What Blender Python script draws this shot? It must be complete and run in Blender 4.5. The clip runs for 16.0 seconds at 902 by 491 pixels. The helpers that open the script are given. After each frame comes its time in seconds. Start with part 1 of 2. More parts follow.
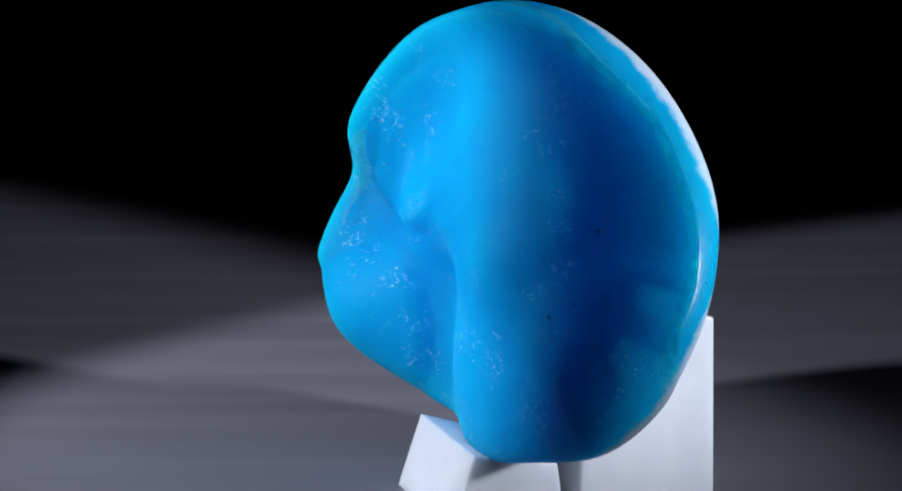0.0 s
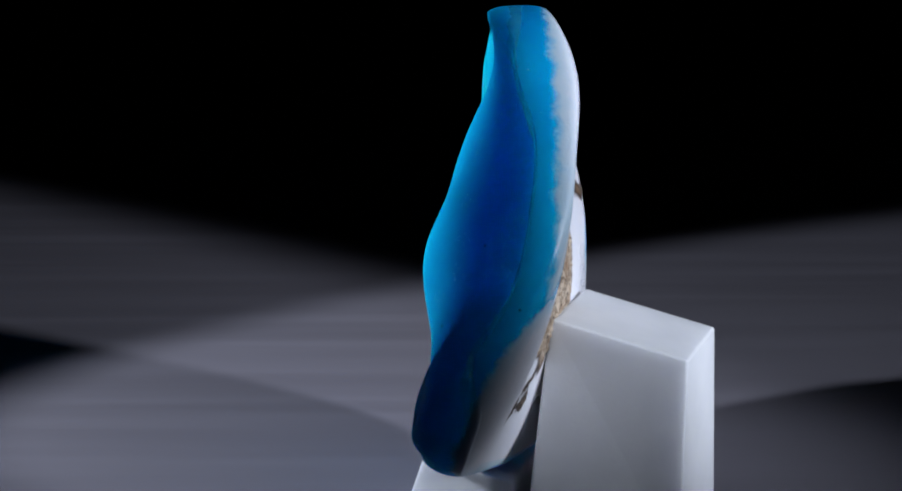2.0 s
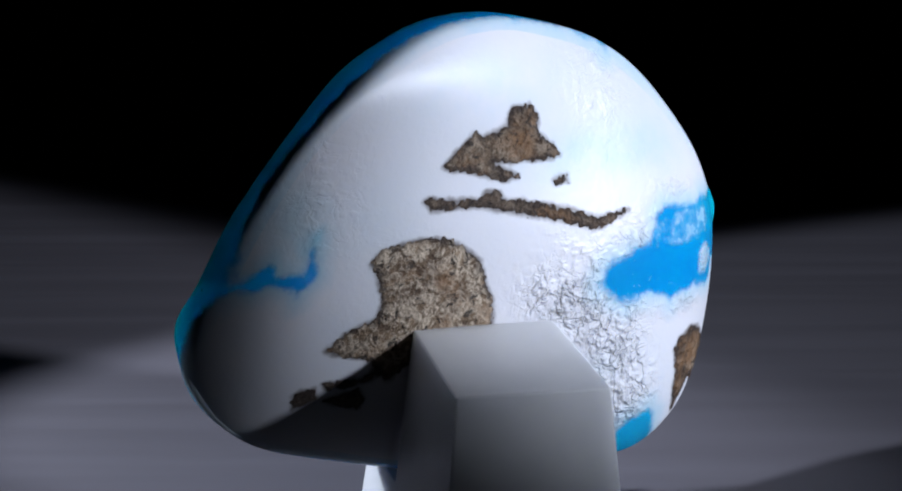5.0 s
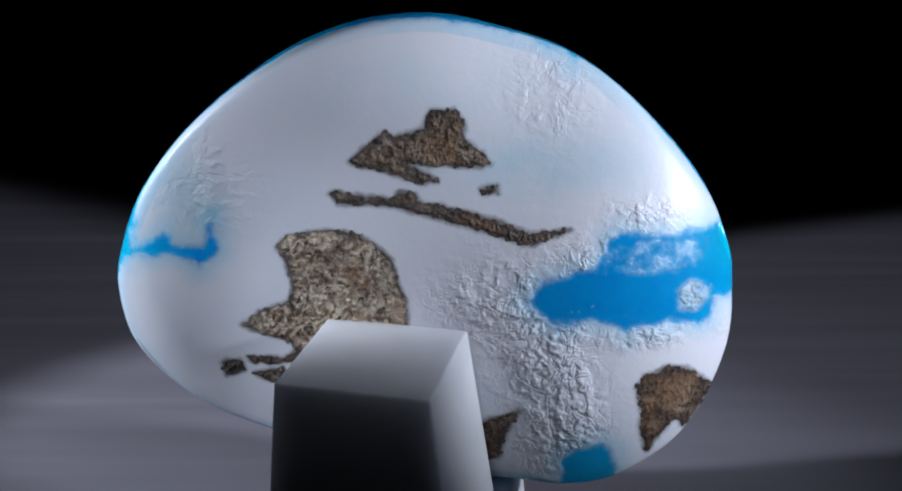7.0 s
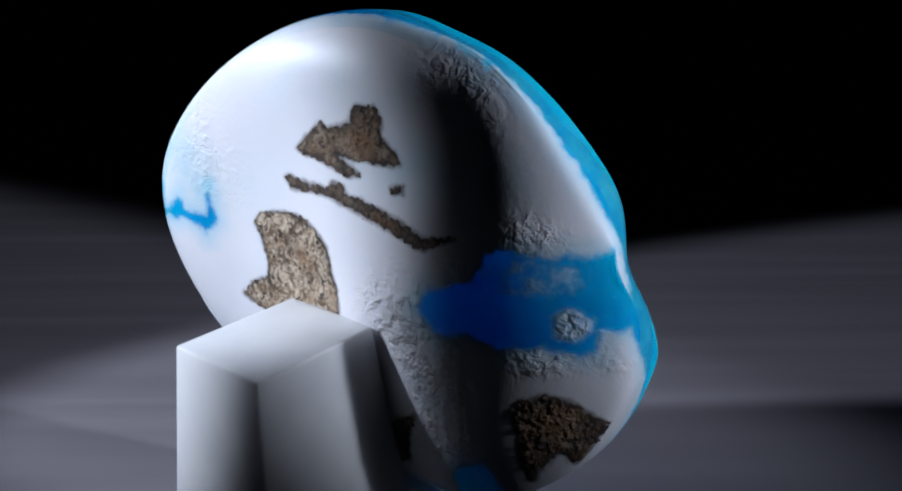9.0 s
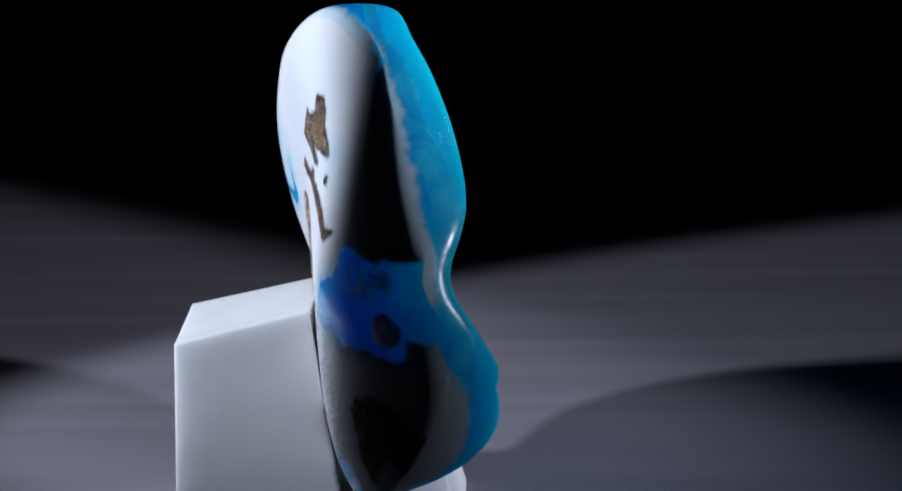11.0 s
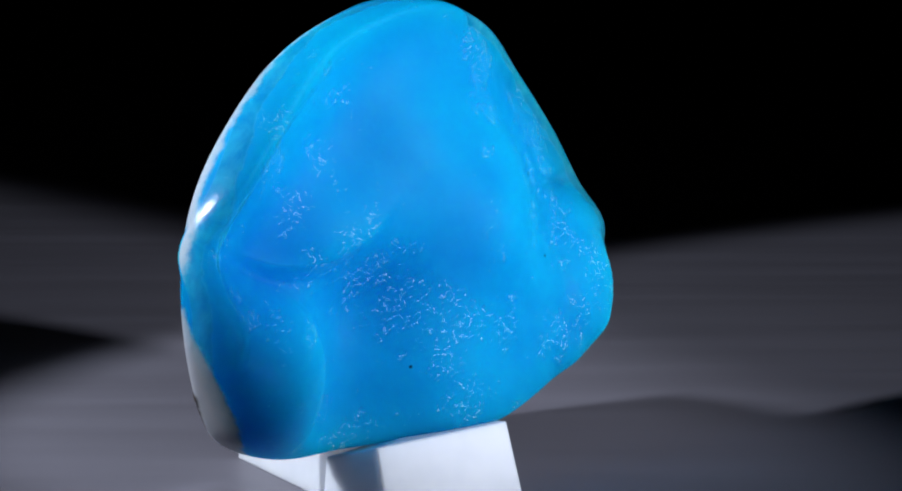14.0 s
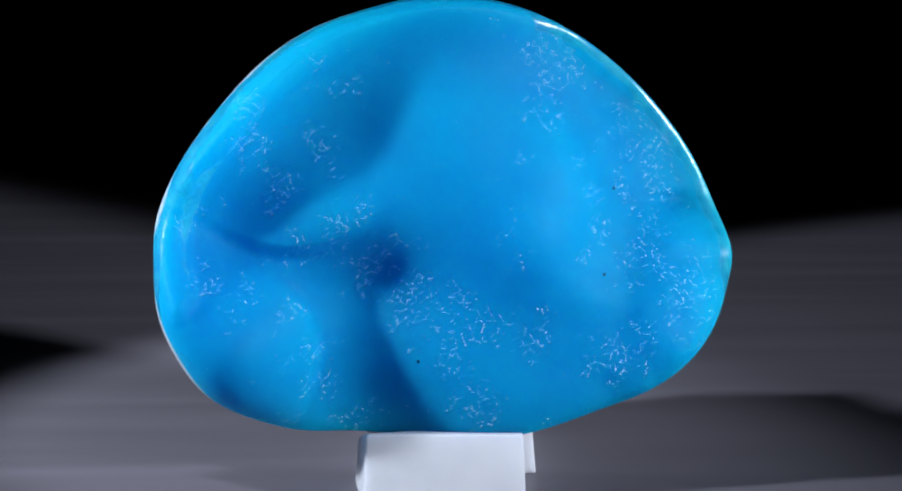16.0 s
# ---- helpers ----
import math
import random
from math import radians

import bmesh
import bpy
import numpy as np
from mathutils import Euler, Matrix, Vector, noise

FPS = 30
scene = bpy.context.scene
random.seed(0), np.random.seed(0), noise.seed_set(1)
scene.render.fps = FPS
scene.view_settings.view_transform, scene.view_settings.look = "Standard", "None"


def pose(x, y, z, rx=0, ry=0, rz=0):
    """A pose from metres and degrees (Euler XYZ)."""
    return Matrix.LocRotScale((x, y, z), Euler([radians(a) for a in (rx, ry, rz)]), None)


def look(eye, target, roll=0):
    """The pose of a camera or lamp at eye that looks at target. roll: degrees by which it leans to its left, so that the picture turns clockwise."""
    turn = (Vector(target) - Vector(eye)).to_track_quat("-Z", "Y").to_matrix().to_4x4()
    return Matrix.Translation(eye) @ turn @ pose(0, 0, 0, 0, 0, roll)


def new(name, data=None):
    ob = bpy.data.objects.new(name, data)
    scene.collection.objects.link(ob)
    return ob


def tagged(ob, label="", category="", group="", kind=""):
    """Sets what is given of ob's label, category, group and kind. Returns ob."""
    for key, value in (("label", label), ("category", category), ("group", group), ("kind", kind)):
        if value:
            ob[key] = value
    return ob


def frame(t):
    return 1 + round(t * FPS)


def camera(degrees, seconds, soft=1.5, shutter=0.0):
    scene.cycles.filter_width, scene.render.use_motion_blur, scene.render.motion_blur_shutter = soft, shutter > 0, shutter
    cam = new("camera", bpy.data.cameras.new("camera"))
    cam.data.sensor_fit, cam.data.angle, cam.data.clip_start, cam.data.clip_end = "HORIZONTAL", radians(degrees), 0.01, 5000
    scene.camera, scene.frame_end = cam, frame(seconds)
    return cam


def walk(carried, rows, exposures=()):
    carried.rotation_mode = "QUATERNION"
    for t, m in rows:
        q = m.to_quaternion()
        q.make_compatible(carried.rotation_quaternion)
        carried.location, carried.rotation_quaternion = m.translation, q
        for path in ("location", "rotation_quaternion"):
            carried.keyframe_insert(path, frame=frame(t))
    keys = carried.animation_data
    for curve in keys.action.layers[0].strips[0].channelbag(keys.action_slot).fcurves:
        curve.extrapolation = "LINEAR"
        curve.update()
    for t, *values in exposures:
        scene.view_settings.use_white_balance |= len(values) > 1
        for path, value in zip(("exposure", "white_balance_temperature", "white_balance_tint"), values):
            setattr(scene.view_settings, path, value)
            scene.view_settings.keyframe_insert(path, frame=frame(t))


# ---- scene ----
cam = camera(22.76, 16.0, soft=2.0)

MM = 0.001
FLOOR = -25.0  # table height below the origin of the stone's own millimetre space


def mm(x, y, z):
    """A place in metres from millimetres about the turning axis."""
    return Vector((x * MM, y * MM, (z - FLOOR) * MM))


EYE = mm(0, -200, 43.47)
VIEW = look(EYE, mm(0.68, 0, 0), -0.097)
walk(cam, [(0.0, VIEW), (16.0, VIEW)])

# ---- light: a dark studio with two narrow spotlights, one from each side ----
world = bpy.data.worlds.new("studio_dark")
world.use_nodes = True
world.node_tree.nodes["Background"].inputs["Color"].default_value = (0.55, 0.65, 1.0, 1)
world.node_tree.nodes["Background"].inputs["Strength"].default_value = 0.012
scene.world = world
scene.view_settings.exposure = 0.0


def spotlight(name, eye, target, power, spread, blend, size, colour):
    data = bpy.data.lights.new(name, "SPOT")
    data.energy, data.spot_size, data.spot_blend = power, radians(spread), blend
    data.shadow_soft_size, data.color = size, colour
    ob = new(name, data)
    ob.matrix_world = look(eye, target)
    return ob


spotlight("spotlight_left", mm(-147.3, -34.7, 66.3), mm(-12.9, 28, -6), 1.48, 30.2, 0.22, 0.006, (0.74, 0.825, 1.0))
spotlight("spotlight_right", mm(222.8, -119.8, 76.1), mm(12.9, 19.1, 11), 3.55, 20.5, 0.34, 0.010, (0.75, 0.825, 1.0))


# ---- node helpers ----
class Nodes:
    """A small writer of material nodes."""

    def __init__(self, name):
        self.mat = bpy.data.materials.new(name)
        self.mat.use_nodes = True
        self.tree = self.mat.node_tree
        self.bsdf = self.tree.nodes["Principled BSDF"]

    def put(self, socket, value):
        if isinstance(value, bpy.types.NodeSocket):
            self.tree.links.new(value, socket)
        elif isinstance(value, tuple) and len(value) == 3 and socket.type == "RGBA":
            socket.default_value = (*value, 1)
        else:
            socket.default_value = value

    def set(self, **values):
        for key, value in values.items():
            self.put(self.bsdf.inputs[key.replace("_", " ")], value)
        return self

    def coords(self):
        return self.tree.nodes.new("ShaderNodeTexCoord").outputs["Object"]

    def scaled(self, vector, scale):
        n = self.tree.nodes.new("ShaderNodeVectorMath")
        n.operation = "MULTIPLY"
        self.put(n.inputs[0], vector)
        n.inputs[1].default_value = scale
        return n.outputs[0]

    def moved(self, vector, shift, amount):
        n = self.tree.nodes.new("ShaderNodeVectorMath")
        n.operation = "MULTIPLY_ADD"
        self.put(n.inputs[0], shift)
        n.inputs[1].default_value = (amount, amount, amount)
        self.put(n.inputs[2], vector)
        return n.outputs[0]

    def noise(self, vector, scale, detail=4.0, rough=0.55, warp=0.0, colour=False):
        n = self.tree.nodes.new("ShaderNodeTexNoise")
        self.put(n.inputs["Vector"], vector)
        n.inputs["Scale"].default_value, n.inputs["Detail"].default_value = scale, detail
        n.inputs["Roughness"].default_value, n.inputs["Distortion"].default_value = rough, warp
        return n.outputs["Color" if colour else "Fac"]

    def cells(self, vector, scale, feature="F1", out="Distance"):
        n = self.tree.nodes.new("ShaderNodeTexVoronoi")
        n.feature = feature
        self.put(n.inputs["Vector"], vector)
        n.inputs["Scale"].default_value = scale
        return n.outputs[out]

    def attr(self, name):
        n = self.tree.nodes.new("ShaderNodeAttribute")
        n.attribute_name = name
        return n.outputs["Fac"]

    def math(self, op, a, b=0.0, clamp=False):
        n = self.tree.nodes.new("ShaderNodeMath")
        n.operation, n.use_clamp = op, clamp
        self.put(n.inputs[0], a)
        self.put(n.inputs[1], b)
        return n.outputs[0]

    def ramp(self, value, lo, hi, a=0.0, b=1.0):
        n = self.tree.nodes.new("ShaderNodeMapRange")
        n.interpolation_type = "SMOOTHSTEP"
        self.put(n.inputs["Value"], value)
        for key, v in (("From Min", lo), ("From Max", hi), ("To Min", a), ("To Max", b)):
            self.put(n.inputs[key], v)
        return n.outputs["Result"]

    def mix(self, fac, a, b):
        n = self.tree.nodes.new("ShaderNodeMix")
        n.data_type = "RGBA"
        self.put(n.inputs[0], fac)
        self.put(n.inputs[6], a)
        self.put(n.inputs[7], b)
        return n.outputs[2]

    def bump(self, height, distance, strength=1.0, normal=None):
        n = self.tree.nodes.new("ShaderNodeBump")
        self.put(n.inputs["Height"], height)
        n.inputs["Distance"].default_value = distance
        self.put(n.inputs["Strength"], strength)
        if normal is not None:
            self.put(n.inputs["Normal"], normal)
        return n.outputs["Normal"]


# ---- materials ----
def table_material():
    n = Nodes("satin_plastic_sheet")
    c = n.coords()
    brushed = n.noise(n.scaled(c, (7, 130, 1)), 1.0, 3, 0.6)
    cloud = n.noise(c, 14, 3)
    base = n.mix(n.ramp(brushed, 0.35, 0.7), (0.190, 0.176, 0.198), (0.212, 0.197, 0.222))
    base = n.mix(n.ramp(cloud, 0.3, 0.75, 0, 0.35), base, (0.160, 0.147, 0.155))
    n.set(Base_Color=base, Roughness=n.ramp(brushed, 0.2, 0.8, 0.42, 0.6), Normal=n.bump(brushed, 0.0004, 0.15))
    return n.mat


def block_material():
    n = Nodes("milky_white_plastic")
    c = n.coords()
    fine = n.noise(c, 2600, 3)
    cloud = n.noise(c, 160, 3)
    base = n.mix(n.ramp(cloud, 0.3, 0.7), (0.80, 0.80, 0.80), (0.74, 0.745, 0.75))
    n.set(Base_Color=base, Roughness=0.42, Normal=n.bump(fine, 0.00004, 0.25))
    n.set(Subsurface_Weight=0.8, Subsurface_Radius=(0.0026, 0.0026, 0.0028), Subsurface_Scale=1.0)
    return n.mat


def wall_material():
    n = Nodes("black_studio_cloth")
    c = n.coords()
    weave = n.noise(c, 900, 2)
    n.set(Base_Color=n.mix(weave, (0.004, 0.004, 0.005), (0.009, 0.009, 0.011)), Roughness=0.95)
    return n.mat


def stone_material():
    """White opaque skin and blue body. Attributes, in mm: skin (under 0: blue), pale (soft blue tint), rough (relief)."""
    n = Nodes("blue_and_white_stone")
    c = n.coords()
    edge = n.math("SUBTRACT", n.noise(c, 620, 6, 0.62), 0.5)
    wide = n.math("SUBTRACT", n.noise(c, 170, 3, 0.5), 0.5)
    skin = n.math("ADD", n.attr("skin"), n.math("ADD", n.math("MULTIPLY", edge, 1.7), n.math("MULTIPLY", wide, 1.0)))
    white = n.ramp(skin, -0.45, 0.55)
    veil = n.ramp(skin, -0.2, 2.6, 1.0, 0.0)
    # body
    depth = n.noise(c, 62, 2, 0.5)
    mott = n.noise(c, 700, 5, 0.6)
    blue = n.mix(n.ramp(depth, 0.25, 0.75), (0.001, 0.272, 0.63), (0.002, 0.378, 0.71))
    blue = n.mix(n.ramp(mott, 0.35, 0.75, 0, 0.3), blue, (0.006, 0.35, 0.69))
    # the polished strip along the edge: clouded teal
    gloss = n.attr("gloss")
    band = n.ramp(n.math("ADD", n.attr("band"), n.math("MULTIPLY", n.math("SUBTRACT", n.noise(c, 190, 4, 0.6), 0.5), 2.6)), -0.10, 0.30)
    cloud = n.noise(c, 330, 6, 0.65, 0.4)
    teal = n.mix(n.ramp(cloud, 0.34, 0.66), (0.003, 0.22, 0.47), (0.05, 0.42, 0.60))
    teal = n.mix(n.ramp(cloud, 0.66, 0.80, 0, 0.6), teal, (0.22, 0.58, 0.70))
    blue = n.mix(n.math("MULTIPLY", band, 0.6), blue, teal)
    # crystalline specks in patches over the broken faces, their glints painted as pale colour
    ridge = n.attr("ridge")
    patch = n.ramp(n.math("ADD", n.noise(c, 380, 6, 0.75), n.math("MULTIPLY", ridge, 0.20)), 0.57, 0.67)
    bent = n.moved(c, n.noise(c, 900, 2, 0.5, colour=True), 0.0005)
    dash = n.math("MINIMUM", n.cells(n.scaled(bent, (1, 1, 1.5)), 5600), n.cells(n.scaled(bent, (1.5, 1.5, 1)), 4600))
    speck = n.ramp(dash, 0.165, 0.24, 1.0, 0.0)
    pick = n.ramp(n.noise(c, 2300, 2), 0.50, 0.59)
    speck = n.math("MULTIPLY", n.math("MULTIPLY", speck, pick), patch, True)
    speck = n.math("MULTIPLY", speck, n.math("SUBTRACT", 1.0, band, True), True)
    blue = n.mix(speck, blue, (0.72, 1.0, 1.0))
    pit = n.ramp(n.cells(c, 170), 0.022, 0.035, 1.0, 0.0)
    blue = n.mix(n.math("MULTIPLY", pit, 0.8), blue, (0.01, 0.03, 0.06))
    # skin
    milky = n.noise(c, 60, 3, 0.5)
    skin_colour = n.mix(n.ramp(milky, 0.35, 0.7), (0.80, 0.79, 0.82), (0.73, 0.75, 0.79))
    tint = n.math("MULTIPLY", n.attr("pale"), n.ramp(n.noise(c, 130, 4, 0.6), 0.25, 0.75), True)
    skin_colour = n.mix(tint, skin_colour, (0.40, 0.66, 0.76))
    skin_colour = n.mix(n.math("MULTIPLY", veil, 0.55), skin_colour, (0.30, 0.62, 0.78))
    dust = n.math("SUBTRACT", n.attr("dust"), n.math("MULTIPLY", n.math("SUBTRACT", mott, 0.5), 1.1))
    skin_colour = n.mix(n.ramp(dust, -0.1, 0.5, 0.8, 0.0), skin_colour, (0.10, 0.075, 0.062))
    # relief
    rough = n.attr("rough")
    warp = n.noise(c, 900, 5, 0.6, 0.6)
    lumps = n.ramp(n.noise(c, 560, 4, 0.55, 0.5), 0.47, 0.57)
    beads = n.ramp(n.cells(n.scaled(c, (1, 1, 1.3)), 1150, "SMOOTH_F1"), 0.15, 0.55, 1.0, 0.0)
    worm = n.ramp(n.math("ABSOLUTE", n.math("SUBTRACT", n.noise(c, 300, 4, 0.6, 0.8), 0.5)), 0.0, 0.035)
    relief = n.math("ADD", n.math("MULTIPLY", lumps, 0.5), n.math("ADD", n.math("MULTIPLY", beads, 0.35), n.math("MULTIPLY", worm, 0.3)))
    relief = n.math("ADD", relief, n.math("MULTIPLY", warp, 0.6))
    spread = n.math("MULTIPLY", rough, n.ramp(n.noise(c, 190, 4, 0.6), 0.34, 0.60, 0.25, 1.0))
    relief = n.math("MULTIPLY", relief, n.math("MULTIPLY", spread, n.ramp(white, 0.2, 0.9)))
    grain = n.math("MULTIPLY", n.noise(c, 1500, 4, 0.6), n.ramp(white, 0.0, 1.0, 0.03, 0.02))
    normal = n.bump(n.math("ADD", relief, grain), 0.00075, 1.0)
    n.set(Base_Color=n.mix(white, blue, skin_colour), Normal=normal)
    gloss = n.math("MAXIMUM", gloss, band)
    satin = n.ramp(gloss, 0.0, 1.0, 0.55, 0.22)
    n.set(Specular_IOR_Level=n.ramp(n.math("MAXIMUM", gloss, white), 0.0, 1.0, 0.05, 0.45))
    n.set(Roughness=n.ramp(white, 0.0, 1.0, satin, 0.40))
    n.set(Subsurface_Weight=n.math("MULTIPLY", n.ramp(white, 0.0, 1.0, 0.9, 0.25), n.ramp(speck, 0.0, 0.5, 1.0, 0.0)), Subsurface_Scale=1.0)
    n.set(Subsurface_Radius=n.mix(white, (0.0024, 0.0185, 0.0190), (0.0010, 0.0011, 0.0013)))
    return n.mat


def matrix_material():
    n = Nodes("brown_mother_rock")
    c = n.coords()
    a = n.noise(c, 430, 6, 0.7, 0.6)
    b = n.noise(c, 850, 6, 0.75, 0.5)
    g = n.noise(n.scaled(c, (1, 1, 0.8)), 1050, 5, 0.7, 0.8)
    burnt, rust = n.attr("burnt"), n.attr("rust")
    zone = n.ramp(n.math("ADD", n.noise(c, 210, 4, 0.6), n.math("MULTIPLY", n.math("SUBTRACT", rust, 0.5), 0.4)), 0.42, 0.60)
    tan = n.mix(burnt, (0.34, 0.235, 0.145), (0.105, 0.070, 0.046))
    dark = n.mix(burnt, (0.12, 0.072, 0.040), (0.042, 0.028, 0.019))
    base = n.mix(n.ramp(a, 0.36, 0.62), dark, tan)
    cream = n.math("MULTIPLY", n.ramp(b, 0.45, 0.55, 0, 0.85), n.math("SUBTRACT", 1.0, n.math("MULTIPLY", burnt, 0.65)))
    base = n.mix(cream, base, n.mix(burnt, (0.74, 0.61, 0.46), (0.20, 0.145, 0.10)))
    base = n.mix(n.math("MULTIPLY", zone, 0.72), base, n.mix(n.ramp(a, 0.35, 0.65), (0.060, 0.028, 0.012), (0.24, 0.112, 0.038)))
    base = n.mix(n.ramp(g, 0.565, 0.625, 0, 0.9), base, (0.018, 0.012, 0.009))
    rim = n.ramp(n.math("ADD", n.attr("inner"), n.math("MULTIPLY", n.math("SUBTRACT", a, 0.5), 2.2)), -0.1, 0.6, 1.0, 0.0)
    base = n.mix(n.math("MULTIPLY", rim, 0.9), base, (0.035, 0.022, 0.016))
    relief = n.math("ADD", n.math("MULTIPLY", a, 0.8), n.math("ADD", b, n.math("MULTIPLY", g, 0.5)))
    n.set(Base_Color=base, Roughness=0.55, Normal=n.bump(relief, 0.0006, 0.85))
    return n.mat


TABLE, BLOCK, CLOTH, STONE, MATRIX = table_material(), block_material(), wall_material(), stone_material(), matrix_material()


# ---- mesh helpers ----
def part(name, bm, material, parent=None, label="", smooth=False):
    data = bpy.data.meshes.new(name)
    bm.to_mesh(data)
    bm.free()
    data.materials.append(material)
    if smooth:
        data.polygons.foreach_set("use_smooth", [True] * len(data.polygons))
    ob = new(name, data)
    ob.parent = parent
    return tagged(ob, label) if label else ob


def slab(x0, x1, y0, y1, z0, z1):
    bm = bmesh.new()
    bmesh.ops.create_cube(bm, size=1)
    for v in bm.verts:
        v.co = (x0 if v.co.x < 0 else x1, y0 if v.co.y < 0 else y1, z0 if v.co.z < 0 else z1)
    return bm


# ---- the place ----
tagged(part("table", slab(-0.7, 0.7, -0.6, 0.6, -0.03, 0), TABLE), "pale grey satin table top in a dark studio", "table", kind="structure")
tagged(part("wall_back", slab(-0.75, 0.75, 0.6, 0.64, -0.4, 0.8), CLOTH), "black cloth backdrop behind the table", "backdrop", kind="structure")
tagged(part("wall_left", slab(-0.75, -0.7, -0.6, 0.6, -0.4, 0.8), CLOTH), "black studio wall", "wall", kind="structure")
tagged(part("wall_right", slab(0.7, 0.75, -0.6, 0.6, -0.4, 0.8), CLOTH), "black studio wall", "wall", kind="structure")
tagged(part("wall_front", slab(-0.75, 0.75, -0.65, -0.6, -0.4, 0.8), CLOTH), "black studio wall", "wall", kind="structure")
tagged(part("ceiling", slab(-0.75, 0.75, -0.65, 0.64, 0.8, 0.84), CLOTH), "black studio ceiling", "ceiling", kind="structure")


# ---- the two supports ----
def prism_block(name, top, bottom, bevel):
    """A solid with four top and four bottom corners and soft edges."""
    bm = bmesh.new()
    up = [bm.verts.new(mm(*p)) for p in top]
    low = [bm.verts.new(mm(*p)) for p in bottom]
    bm.faces.new(up)
    bm.faces.new(low[::-1])
    for i in range(4):
        j = (i + 1) % 4
        bm.faces.new((up[i], low[i], low[j], up[j]))
    bmesh.ops.recalc_face_normals(bm, faces=bm.faces)
    bmesh.ops.bevel(bm, geom=bm.edges[:], offset=bevel * MM, segments=3, profile=0.5, affect="EDGES")
    return part(name, bm, BLOCK)


tall = prism_block("support_block",
                   [(-12.8, -21.6, -7.2), (0.5, -24.9, -7.6), (2.9, -13.1, -4.6), (-9.5, -9.7, -4.4)],
                   [(-13.8, -21.22, FLOOR), (2.44, -25.37, FLOOR), (5.95, -10.53, FLOOR), (-10.84, -7.51, FLOOR)], 0.22)
tagged(tall, "tall milky white plastic block propping the stone's white face", "block", "white blocks under the stone")
low_block = prism_block("support_block",
                        [(7.0, -2.0, -18.0), (-7.2, 1.6, -18.0), (-9.0, -6.5, -19.6), (6.5, -9.0, -20.5)],
                        [(7.76, 0.19, FLOOR), (-6.96, 3.94, FLOOR), (-9.42, -7.09, FLOOR), (6.83, -9.25, FLOOR)], 0.2)
tagged(low_block, "low milky white plastic block carrying the stone's lower edge", "block", "white blocks under the stone")


# ---- the stone ----
FRONT = (-11.92, -2.58, -0.32, -0.1, 4.09, 1.85, 1.83, -0.52, -0.63, -0.43, 1.78, 1.44, 4.12)
BACK = (-3.37, -3.26, -3.73, 1.22, 4.39, -0.17, 4.13, -3.97, 1.13, 3.76)
# outline from the top anticlockwise as seen from the white face: x, z and depth y of the rim
RIM = [(-1.0, 22.0, -7.2), (-7.6, 21.2, -7.1), (-14.1, 18.3, -6.8), (-20.8, 13.1, -8.5), (-25.7, 7.0, -8.0), (-28.2, 1.2, -6.3),
       (-29.1, -3.0, -3.7), (-28.2, -7.6, -4.0), (-25.1, -11.9, -3.0), (-20.3, -15.3, -2.2), (-13.3, -17.5, -2.0), (-6.2, -19.0, -1.6),
       (1.0, -19.0, -3.9), (7.0, -19.1, -6.6), (11.4, -19.3, -8.8), (15.3, -18.5, -10.0), (20.2, -15.8, -9.1), (23.2, -12.4, -7.7),
       (25.5, -7.2, -6.2), (25.9, -2.0, -5.8), (25.2, 2.6, -7.8), (22.6, 8.2, -6.4), (16.9, 14.8, -8.0), (11.3, 18.9, -7.9),
       (4.6, 21.1, -8.0)]
# gentle swells on a coarse lattice, column by column
FRONT_SWELL = [
    (-1.6, -1.41, -1.1, -1.33, -1.84),
    (-0.61, 0.16, 0.54, -0.01, -1.65),
    (-0.13, 0.06, -0.03, 0.28, -1.31),
    (-0.09, -0.13, -0.18, 0.2, -0.66),
    (-0.17, -0.03, -0.22, 0.47, 0.15),
    (-0.34, 0.25, -0.18, -0.15, -0.56),
    (0.1, 0.39, -0.57, -1.11, -1.16),
]
BACK_SWELL = [
    (-0.8, 0.78, 1.22, -0.03, 0.79),
    (-2.29, 0.02, -1.85, 0.84, -0.35),
    (0.31, -1.1, 3.72, 0.32, 0.13),
    (1.39, 1.32, 0.33, 2.83, -0.93),
    (-2.38, -2.29, 3.33, -1.4, -0.89),
    (-0.29, 1.35, -3.77, -0.62, 1.51),
    (-0.32, 0.59, -4.57, 0.94, 4.05),
]
WRAP = (0.9, 1.4, 2.0, 1.7, 0.9, 0.2, 1.6, 2.0, 2.2, 1.8, 1.0, 0.5, 0.5, 0.5, 0.6, 1.6, 4.2, 5.4, 4.2, 1.6, 2.3, 2.0, 1.5, 1.0, 0.7)
CENTRE = (-1.0, 0.5)


def swells(x, z, columns):
    total = 0
    for k, column in enumerate(columns):
        across = np.exp(-((x + 26 - 8.5 * k) / 7) ** 2)
        for m, a in enumerate(column):
            total = total + a * across * np.exp(-((z + 16 - 8.5 * m) / 7) ** 2)
    return total


def front_depth(x, z):
    lattice = swells(x, z, FRONT_SWELL)
    x, z = x / 20, z / 20
    terms = (1, x, z, x * x, x * z, z * z, x ** 3, x * x * z, x * z * z, z ** 3, x ** 4, z ** 4, x * x * z * z)
    return lattice + sum(a * t for a, t in zip(FRONT, terms))


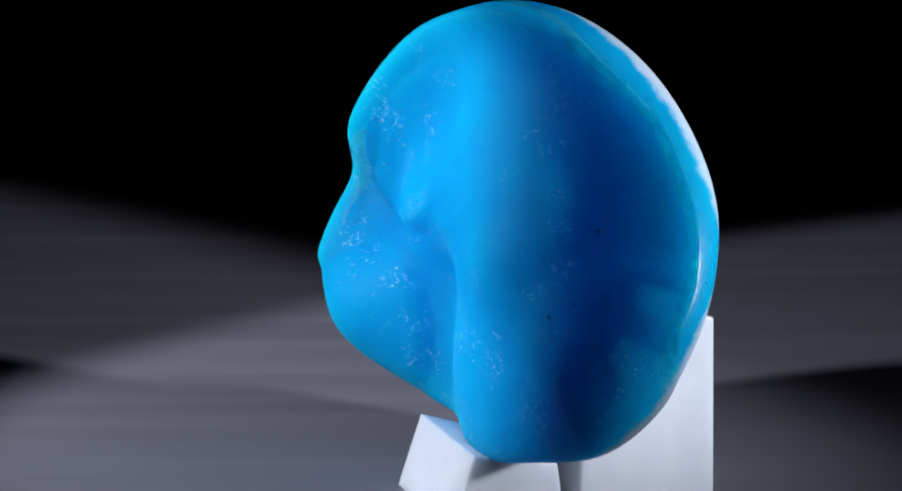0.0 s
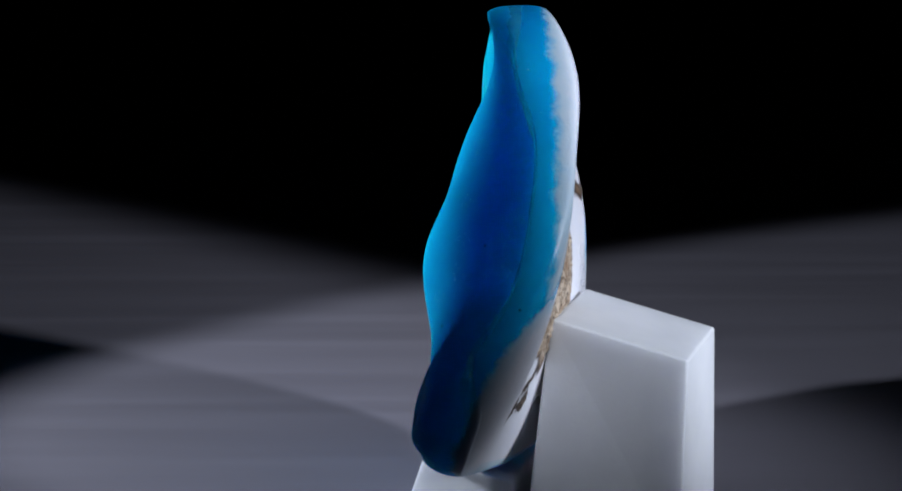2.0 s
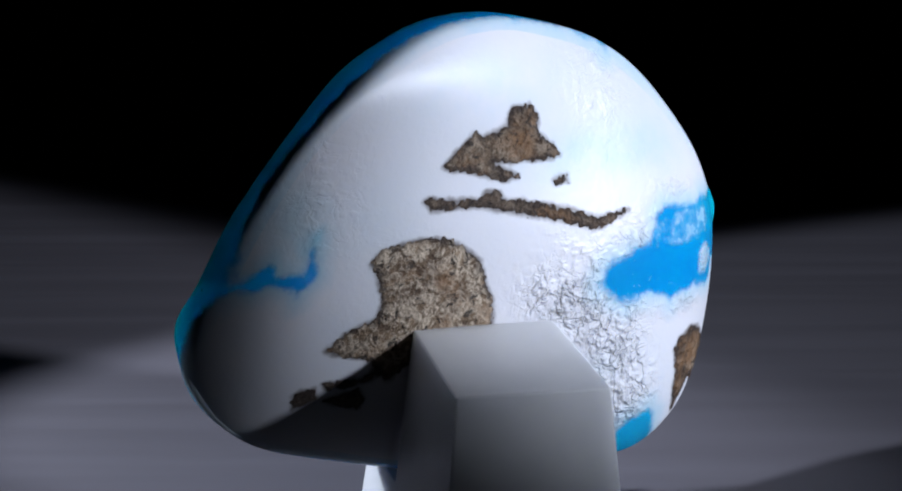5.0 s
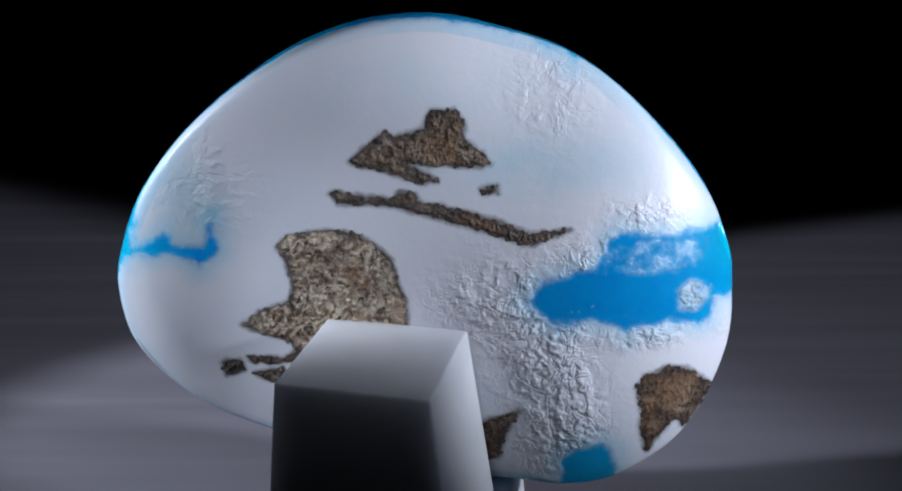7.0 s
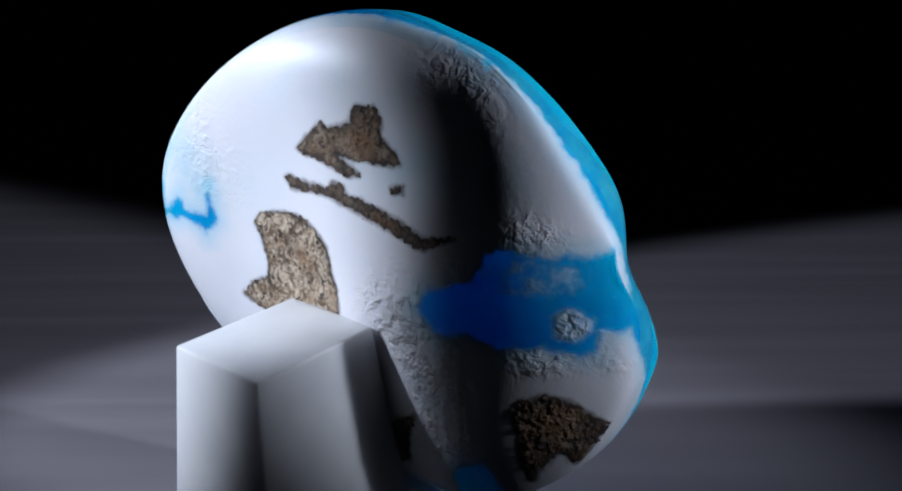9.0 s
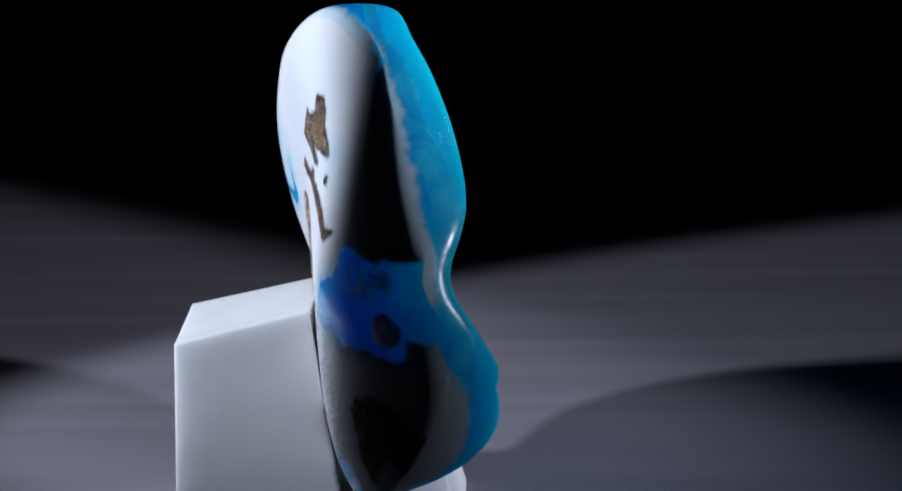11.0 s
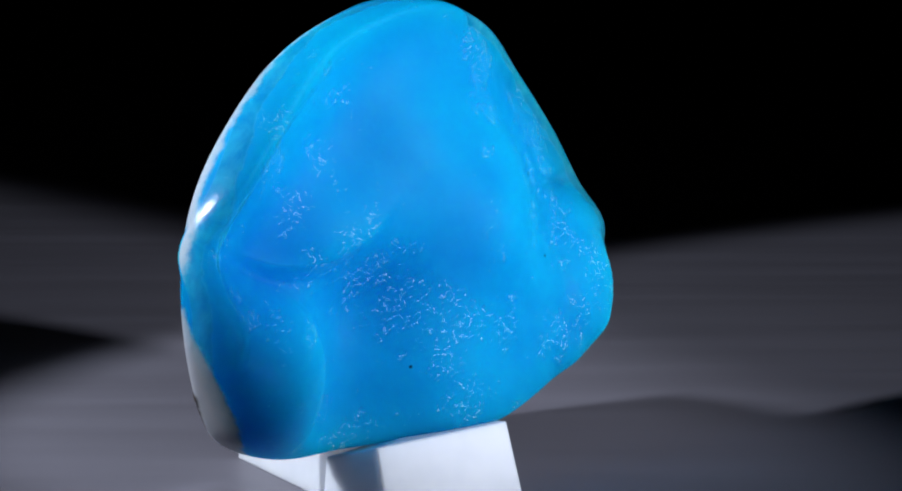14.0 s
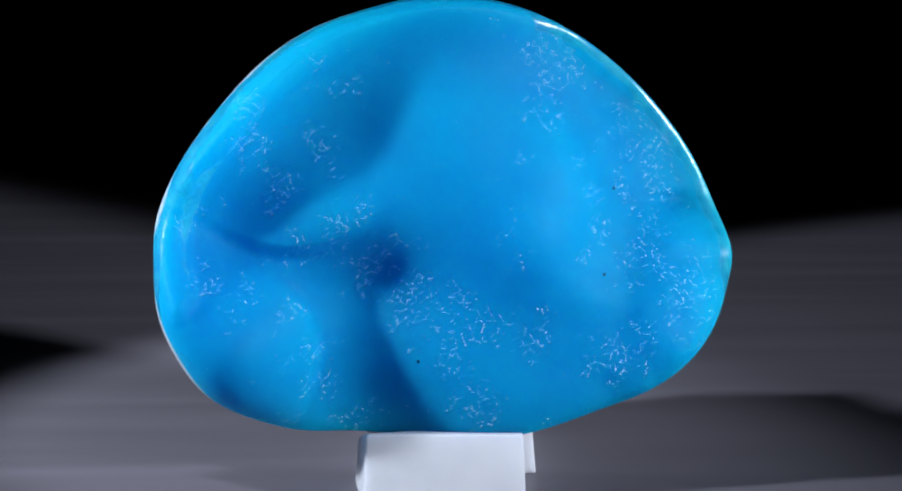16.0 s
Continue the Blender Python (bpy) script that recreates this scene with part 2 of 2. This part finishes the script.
def bell(x, z, cx, cz, rx, rz, turn=0.0):
    c, s = math.cos(radians(turn)), math.sin(radians(turn))
    u, v = (x - cx) * c + (z - cz) * s, (z - cz) * c - (x - cx) * s
    return np.exp(-(u / rx) ** 2 - (v / rz) ** 2)


def step(v, a, b):
    t = np.clip((v - a) / (b - a), 0, 1)
    return t * t * (3 - 2 * t)


def back_depth(x, z):
    lattice = swells(x, z, BACK_SWELL)
    p, q = x / 20, z / 20
    terms = (1, p, q, p * p, p * q, q * q, p ** 3, p * p * q, p * q * q, q ** 3)
    y = lattice + sum(a * t for a, t in zip(BACK, terms))
    # the hollow, the knob with its stepped inner edge, and the lip over the groove
    y = y - 2.6 * bell(x, z, 6.5, -4.0, 5.2, 4.6, 8)
    knob = np.hypot(x - 18.4, (z + 11.0) * 0.95)
    y = y + (-0.07 + 1.32 * (18.4 - x) / 8) * step(knob, 8.5, 6.6) + 0.53 * step(knob, 8, 0)
    lip = z + 1.2 - 0.055 * (x - 13.5) ** 2
    y = y + 1.82 * step(lip, -0.9, 1.1) * bell(x, z, 13.5, 1.5, 6, 5)
    y = y - 0.01 * bell(x, z, 20, 8, 5, 6, -30) + 0.01 * bell(x, z, 22, 0.6, 4.5, 2.4, 12)
    y = y - 0.9 * bell(x, z, 23.5, -9, 3, 5)
    # notch and swells of the thin end
    y = y + 0.6 * bell(x, z, -24, 8, 3.5, 2.5) + 0.6 * bell(x, z, -25, -1.2, 4, 2)
    y = y - 2.6 * bell(x, z, -27, 1.9, 3.6, 0.9) + 0.36 * bell(x, z, -22, 7, 4, 3)
    y = y + 0.33 * bell(x, z, -9, -5, 7, 6) + 0.17 * bell(x, z, -21, -7, 5, 5) + 0.8 * bell(x, z, -12, 7, 6, 2.5, 40)
    return y


def smooth_ring(points, count):
    """A closed spline through the points, evenly spread by angle index."""
    p = np.array(points, float)
    n = len(p)
    t = np.arange(count) * n / count
    i = t.astype(int)
    f = (t - i)[:, None]
    a, b, c, d = p[(i - 1) % n], p[i % n], p[(i + 1) % n], p[(i + 2) % n]
    return 0.5 * (2 * b + (c - a) * f + (2 * a - 5 * b + 4 * c - d) * f ** 2 + (3 * b - a - 3 * c + d) * f ** 3)


def polygon_distance(x, z, corners):
    """Signed distance to a polygon, negative inside."""
    x, z = x.astype(np.float32), z.astype(np.float32)
    best = np.full(x.shape, 1e9, np.float32)
    inside = np.zeros(x.shape, bool)
    for (ax, az), (bx, bz) in zip(corners, corners[1:] + corners[:1]):
        ex, ez = bx - ax, bz - az
        t = np.clip(((x - ax) * ex + (z - az) * ez) / (ex * ex + ez * ez), 0, 1)
        best = np.minimum(best, (x - ax - t * ex) ** 2 + (z - az - t * ez) ** 2)
        if az != bz:
            inside ^= ((az > z) != (bz > z)) & (x < (bx - ax) * (z - az) / (bz - az) + ax)
    return np.where(inside, -np.sqrt(best), np.sqrt(best))


LAKE = [(7.8, -2.0), (8.9, -0.6), (11.6, 0.6), (13.9, 1.1), (14.7, 2.3), (15.0, 3.2), (15.8, 3.8), (20.4, 3.5), (23.7, 4.2), (27, 4), (28, -2.3), (24.2, -2.4), (23.8, -4.3),
        (22.8, -4.4), (20.1, -4.1), (16.8, -4.1), (16.4, -4.6), (15.8, -3.9), (13.2, -3.6), (11.1, -4.0), (9.4, -3.4)]
CREEK = [(-30, -0.2), (-28.1, 1.2), (-25.6, 1.9), (-23.8, 2.9), (-23.0, 2.0), (-21.5, 1.8), (-20.4, 1.7), (-19.9, 2.6), (-19.9, 3.9), (-19.7, 3.9),
         (-19.5, 2.6), (-19.2, 1.5), (-20.8, -0.1), (-21.6, 0.8), (-23.6, 1.2), (-25.7, 1.0), (-28.2, 0.5)]
POND = [(10.9, -16.8), (11.7, -15.8), (13.0, -15.5), (14.6, -15.0), (15.4, -16.0), (15.8, -17.6), (15.7, -20.4), (11.3, -20.6)]
SPUR = [(11.3, 18.9), (11.9, 18.2), (12.4, 18.8), (11.9, 20)]
PEAK_PATCH = [(-7.4, 9.8), (-6.2, 10.7), (-4.2, 12.4), (-3.5, 11.8), (-0.9, 12.7), (-0.4, 14.2), (1.7, 14.2), (2.4, 13.3), (2.5, 11.8),
             (3.9, 10.6), (4.8, 9.6), (3.2, 9.4), (0.9, 9.5), (-2.5, 9.6), (0.2, 8.2), (-1.3, 8.0), (-4.0, 8.9), (-6.4, 9.3)]
STREAK_PATCH = [(-9.0, 6.9), (-8.4, 7.1), (-6.0, 6.6), (-3.5, 6.6), (-3.0, 7.2), (-1.8, 7.0), (-1.5, 6.4), (1.4, 5.9), (6.3, 4.5),
               (8.3, 3.8), (11.5, 4.2), (10.8, 3.9), (8.3, 2.9), (6.4, 3.3), (3.4, 4.2), (-1.5, 5.4), (-4.0, 6.0), (-8.4, 6.1)]
DOT_PATCH = [(3.9, 7.5), (5.3, 7.7), (5.4, 7.2), (4.1, 7.1)]
MAIN_PATCH = [(-14.0, 1.9), (-13.0, 3.0), (-10.5, 3.5), (-8.0, 3.6), (-5.5, 2.8), (-3.8, 1.3), (-3.3, -0.7), (-2.6, -2.3), (-2.5, -4.4),
             (-3.6, -5.6), (-8.7, -6.6), (-11.5, -9.0), (-12.8, -7.0), (-15.3, -6.3), (-17.3, -5.6), (-15.7, -4.1), (-13.1, -3.1),
             (-12.6, -1.8), (-13.0, 0.6)]
CRUMB_PATCH = [(-19.5, -9.4), (-17.8, -9.1), (-17.4, -10.1), (-19.3, -10.8)]
SLIVER_PATCH = [(-17.1, -8.7), (-13.8, -8.6), (-12.3, -7.5), (-12.0, -8.3), (-14.4, -9.3), (-16.8, -9.2)]
CHIP_PATCH = [(-16.7, -10.4), (-13.9, -9.6), (-13.2, -10.6), (-13.7, -11.5), (-15.5, -11.0)]
LOW_PATCH = [(4.8, -12.8), (7.3, -12.0), (6.0, -14.2), (5.7, -16.2), (4.2, -16.9), (3.9, -13.7)]
END_PATCH = [(17.5, -9.8), (18.1, -8.8), (19.2, -8.6), (20.3, -8.0), (21.8, -8.6), (23.1, -9.6), (24.1, -10.5), (22.9, -12.7), (21.7, -14.2), (21.2, -13.0),
            (20.6, -13.3), (19.2, -14.9), (18.5, -15.9), (18.0, -14.3), (18.0, -12.1)]
INCLUSIONS = {"peak": PEAK_PATCH, "streak": STREAK_PATCH, "dot": DOT_PATCH, "main": MAIN_PATCH, "crumb": CRUMB_PATCH, "sliver": SLIVER_PATCH, "chip": CHIP_PATCH, "low": LOW_PATCH, "end": END_PATCH}
NPHI, NRHO = 900, 170


def stone_surface():
    ring = smooth_ring(RIM, NPHI)
    rho = np.sin(np.linspace(0, 1, NRHO + 1) * math.pi / 2)[1:]
    ring_x, ring_z, ring_y = ring[:, 0], ring[:, 1], ring[:, 2]
    x = CENTRE[0] + rho[:, None] * (ring_x - CENTRE[0])[None]
    z = CENTRE[1] + rho[:, None] * (ring_z - CENTRE[1])[None]
    sharp_f = 110.0
    # the broken side falls off gently at both ends and steeply above and below
    sharp_b = 56 - 44 * step(ring_x, 4, 16) - (36 - 24 * step(ring_z, 2, 9)) * step(-ring_x, 6, 18) + 14 * step(ring_x, 4, 16) * step(ring_z, 2, 10)
    swell_f = np.sqrt(np.clip(1 - rho ** sharp_f, 0, 1))[:, None]
    swell_b = np.sqrt(np.clip(1 - rho[:, None] ** sharp_b[None], 0, 1))
    near = step(rho, 0.7, 1.0)[:, None]
    front, back = front_depth(x, z), back_depth(x, z)
    front = front + near * np.minimum(0, ring_y[None] - 0.3 - front)
    low = ring_y[None] + 0.3 - back
    back = back + near * (low + np.sqrt(low ** 2 + 0.7)) / 2
    yf = ring_y[None] + (front - ring_y[None]) * swell_f
    # scallops of the broken side, strongest at the thin end
    lumps = np.array([[noise.noise((0.26 * a, 5.0, 0.30 * b)) + 0.2 * noise.noise((0.6 * a, 2.0, 0.6 * b)) for a, b in zip(r, s)] for r, s in zip(x, z)])
    back = back + lumps * (0.06 + 0.34 * step(-x, 8, 18)) * step(1 - rho, 0.0, 0.06)[:, None]
    # a crease where the polished edge meets the broken side
    crease = np.exp(-((rho[:, None] - 0.865 - 0.012 * np.sin(z * 0.7)) / 0.035) ** 2) * step(x, 6, 14) * step(z, -7, -1)
    back = back - 0.35 * crease
    yb = ring_y[None] + (back - ring_y[None]) * swell_b
    return rho, x, z, yf, yb


def stone():
    rho, x, z, yf, yb = stone_surface()
    n = NPHI
    grid_f = np.stack([x, yf, z], -1)
    grid_b = np.stack([x, yb, z], -1)[:-1][::-1]
    c = np.array(CENTRE)
    tip_f = np.array([[c[0], float(front_depth(np.array(c[0]), np.array(c[1]))), c[1]]])
    tip_b = np.array([[c[0], float(back_depth(np.array(c[0]), np.array(c[1]))), c[1]]])
    rows = np.concatenate([grid_f, grid_b])
    verts = np.concatenate([rows.reshape(-1, 3), tip_f, tip_b])
    m = len(rows)
    i = np.arange(m - 1)[:, None] * n
    j = np.arange(n)[None]
    k = (np.arange(n) + 1)[None] % n
    quads = np.stack([i + j, i + n + j, i + n + k, i + k], -1).reshape(-1, 4)
    a, b = m * n, m * n + 1
    j, k = np.arange(n), (np.arange(n) + 1) % n
    caps = [(a, int(p), int(q)) for p, q in zip(j, k)] + [(b, int((m - 1) * n + q), int((m - 1) * n + p)) for p, q in zip(j, k)]
    data = bpy.data.meshes.new("stone")
    data.from_pydata([tuple(mm(*p)) for p in verts.tolist()], [], quads.tolist() + caps)
    data.update()
    data.polygons.foreach_set("use_smooth", np.ones(len(data.polygons), bool))
    data.materials.append(STONE)
    px, py, pz = verts[:, 0], verts[:, 1], verts[:, 2]
    # how far round the rim: 0 in the middle of the white face, 1 at the rim, 2 in the middle of the back
    turn = np.concatenate([np.repeat(rho, n), np.repeat(2 - rho[:-1][::-1], n), [0, 2]])
    ring = smooth_ring(RIM, n)
    ry = np.concatenate([np.tile(ring[:, 1 + 1], m), [-8, -8]])
    brink = np.concatenate([np.tile(yf[np.searchsorted(rho, 0.95)], m), [-20, -20]])
    # how far the skin reaches round the edge, in mm
    wrap = np.concatenate([np.tile(smooth_ring([(w,) for w in WRAP], n)[:, 0], m), [9, 9]])
    skin = np.where(turn < 0.94, 5.0, brink + wrap - py)
    skin = np.where(turn > 1, np.minimum(skin, 3.0 - 60 * (turn - 1)), skin)
    on_front = turn <= 1.0
    for shape in (LAKE, CREEK, POND, SPUR):
        skin = np.where(on_front, np.minimum(skin, polygon_distance(px, pz, shape)), skin)
    island = 1.3 - np.hypot(px - 22.3, pz + 1.9)
    skin = np.where(on_front, np.maximum(skin, np.minimum(island, 0.3)), skin)
    cloud = 0.7 - np.hypot((px - 18.4) / 4.6, (pz - 1.8) / 1.5)
    skin = np.where(on_front, np.maximum(skin, np.minimum(cloud, -0.14)), skin)
    dust = np.min([polygon_distance(px, pz, shape) for shape in INCLUSIONS.values()], axis=0)
    dust = np.where(on_front, dust, 9)
    pale = 0.75 * bell(px, pz, 10, 9.2, 9, 2.6) + 0.6 * bell(px, pz, -21, 5.5, 5, 5) + 0.8 * bell(px, pz, -19.4, 4.8, 0.6, 1.4, -30) + 0.4 * bell(px, pz, -3, 16, 8, 3) + 0.5 * bell(px, pz, 6.5, -10.5, 3, 2)
    rough = (0.9 * bell(px, pz, 4.6, -2, 3.2, 3.0) + 1.0 * bell(px, pz, 8.8, -7, 3.2, 4.5, 20) + 1.0 * bell(px, pz, 11, -13.5, 2.6, 4)
             + 0.20 * bell(px, pz, 9.5, 15.5, 3, 3) + 0.22 * bell(px, pz, -19.3, 9.7, 1.2, 4) + 0.08 * bell(px, pz, -19, 7, 6, 4) + 0.25 * bell(px, pz, 17.8, 5.6, 2.6, 1.0)
             + 0.45 * bell(px, pz, 16, -5.2, 7, 0.9) + 0.6 * bell(px, pz, 22.3, -1.9, 1.8, 1.8) + 0.5 * bell(px, pz, 15, 1.0, 4, 2.5))
    rough = np.where(on_front, np.clip(rough + 0.01, 0, 1), 0.03)
    gloss = np.where(on_front, 1.0, 0.0)
    # how far inside the polished strip along the edge, in mm
    strip = 1.3 + 0.8 * step(-px, 8, 20) * step(pz, -4, 2) + 1.2 * step(px, 8, 18) - 1.6 * step(-pz, 6, 12)
    band = np.where(on_front, -9.0, np.minimum(strip - (py - ry), (1.115 - 0.065 * step(-px, 4, 14) - turn) * 30))
    # specks gather in a few swarms on the broken side
    swarm = 0
    for cx, cz, wide in ((5.5, -2.5, 3.0), (2.0, -5.5, 3.2), (9.0, 0.5, 2.2), (-3, -8, 3.0), (-8, -9, 2.4), (-9, 12, 1.3), (-11.5, 9.8, 1.3),
                         (-13.5, 7, 1.3), (-14.8, 4, 1.5), (-15, 1, 1.4), (-13.5, -2, 1.3), (-19, 3.4, 2.0), (-23, 3.0, 2.0), (21, -3.2, 2.0),
                         (17.5, -4.5, 1.8), (13.5, -6.5, 1.5), (11.8, -10, 1.4), (12, -14, 1.6), (14, -18, 2.0), (22.5, 2.5, 2.0), (6, -17, 2.0), (-4, -16, 2.2), (-22, 7, 4), (-24, -6, 4), (-12, 16, 4), (-20, -2, 3), (-17, -11, 3), (18, 14, 2.4), (17, 9, 2.2), (14.5, 5, 2), (12.5, 0, 2), (10, -14, 2), (9, 14, 1.6), (11, 17, 1.6), (-1, -7, 1.5), (-1.5, -11, 1.7), (-2.5, -15, 1.8), (10, 9, 1.5), (9.5, 6, 1.4), (7, 3, 1.4), (2, 0, 1.4), (1, -4, 1.5)):
        swarm = np.maximum(swarm, np.exp(-(np.hypot(px - cx, pz - cz) / wide) ** 2))
    ridge = np.where(on_front, 0, swarm)
    for name, values in (("skin", skin), ("pale", pale), ("rough", rough), ("band", band), ("ridge", ridge), ("dust", dust), ("gloss", gloss)):
        data.attributes.new(name, "FLOAT", "POINT").data.foreach_set("value", np.asarray(values, np.float32))
    return new("body", data)


def inclusion(corners, parent, burnt, rust):
    """A patch of brown rock, set just proud of the white skin, with a ragged edge."""
    xs, zs = [p[0] for p in corners], [p[1] for p in corners]
    cell = 0.062
    gx, gz = np.arange(min(xs) - 0.7, max(xs) + 0.7, cell), np.arange(min(zs) - 0.7, max(zs) + 0.7, cell)
    x, z = np.meshgrid(gx, gz)
    d = polygon_distance(x, z, corners)
    rag = np.array([[0.5 * noise.noise((a * 1.3, 3.0, b * 1.3)) + 0.5 * noise.noise((a * 2.6, 7.0, b * 2.6)) + 0.25 * noise.noise((a * 9.0, 1.0, b * 9.0)) for a, b in zip(r, s)] for r, s in zip(x, z)])
    d = d + rag * 0.55
    ring = smooth_ring(RIM, 360)
    ang = np.arctan2(z - CENTRE[1], x - CENTRE[0])
    rang = np.arctan2(ring[:, 1] - CENTRE[1], ring[:, 0] - CENTRE[0])
    order = np.argsort(rang)
    edge = np.interp(ang, rang[order], np.hypot(ring[:, 0] - CENTRE[0], ring[:, 1] - CENTRE[1])[order], period=2 * math.pi)
    depth = np.interp(ang, rang[order], ring[order, 2], period=2 * math.pi)
    rho = np.clip(np.hypot(x - CENTRE[0], z - CENTRE[1]) / edge, 0, 0.999)
    front = front_depth(x, z)
    front = front + step(rho, 0.7, 1.0) * np.minimum(0, depth - 0.3 - front)
    y = depth + (front - depth) * np.sqrt(1 - rho ** 110.0)
    # crumbly lumps and pits
    crumb = np.array([[noise.noise((a * 2.1, 4.0, b * 2.1)) + 0.7 * noise.noise((a * 4.7, 9.0, b * 4.7)) for a, b in zip(r, s)] for r, s in zip(x, z)])
    y = y - 0.03 - np.clip(-d, 0, 0.4) * (0.10 + 0.45 * np.clip(crumb, -0.1, 0.6))
    inside = d < 0.0
    use = inside[:-1, :-1] | inside[1:, :-1] | inside[:-1, 1:] | inside[1:, 1:]
    w = x.shape[1]
    r, s = np.nonzero(use)
    quads = np.stack([r * w + s, r * w + s + 1, (r + 1) * w + s + 1, (r + 1) * w + s], -1)
    used, index = np.unique(quads, return_inverse=True)
    data = bpy.data.meshes.new("rock_inclusion")
    flat = np.stack([x, y, z], -1).reshape(-1, 3)[used]
    data.from_pydata([tuple(mm(*p)) for p in flat.tolist()], [], index.reshape(-1, 4).tolist())
    data.update()
    data.polygons.foreach_set("use_smooth", np.ones(len(data.polygons), bool))
    data.attributes.new("inner", "FLOAT", "POINT").data.foreach_set("value", np.asarray(-d.reshape(-1)[used], np.float32))
    data.attributes.new("burnt", "FLOAT", "POINT").data.foreach_set("value", np.full(len(used), burnt, np.float32))
    data.attributes.new("rust", "FLOAT", "POINT").data.foreach_set("value", np.full(len(used), rust, np.float32))
    data.materials.append(MATRIX)
    ob = new("rock_inclusion", data)
    ob.parent = parent
    return ob


gem = tagged(new("stone"), "polished white stone with brown rock patches and translucent blue back", "stone")
body = stone()
body.parent = gem
for key, corners in INCLUSIONS.items():
    tagged(inclusion(corners, gem, *{"main": (0.05, 0.33), "end": (0.45, 0.85), "low": (0.5, 0.7), "peak": (0.55, 0.5)}.get(key, (0.85, 0.35))), "brown speckled rock patch")


# ---- what moves: all three turn together about the upright axis ----
def motions():
    rows = [(0.5 * k, pose(0, 0, 0, 0, 0, -18.23 * (0.5 * k - 6.8))) for k in range(33)]
    for thing in (gem, tall, low_block):
        walk(thing, rows)


motions()
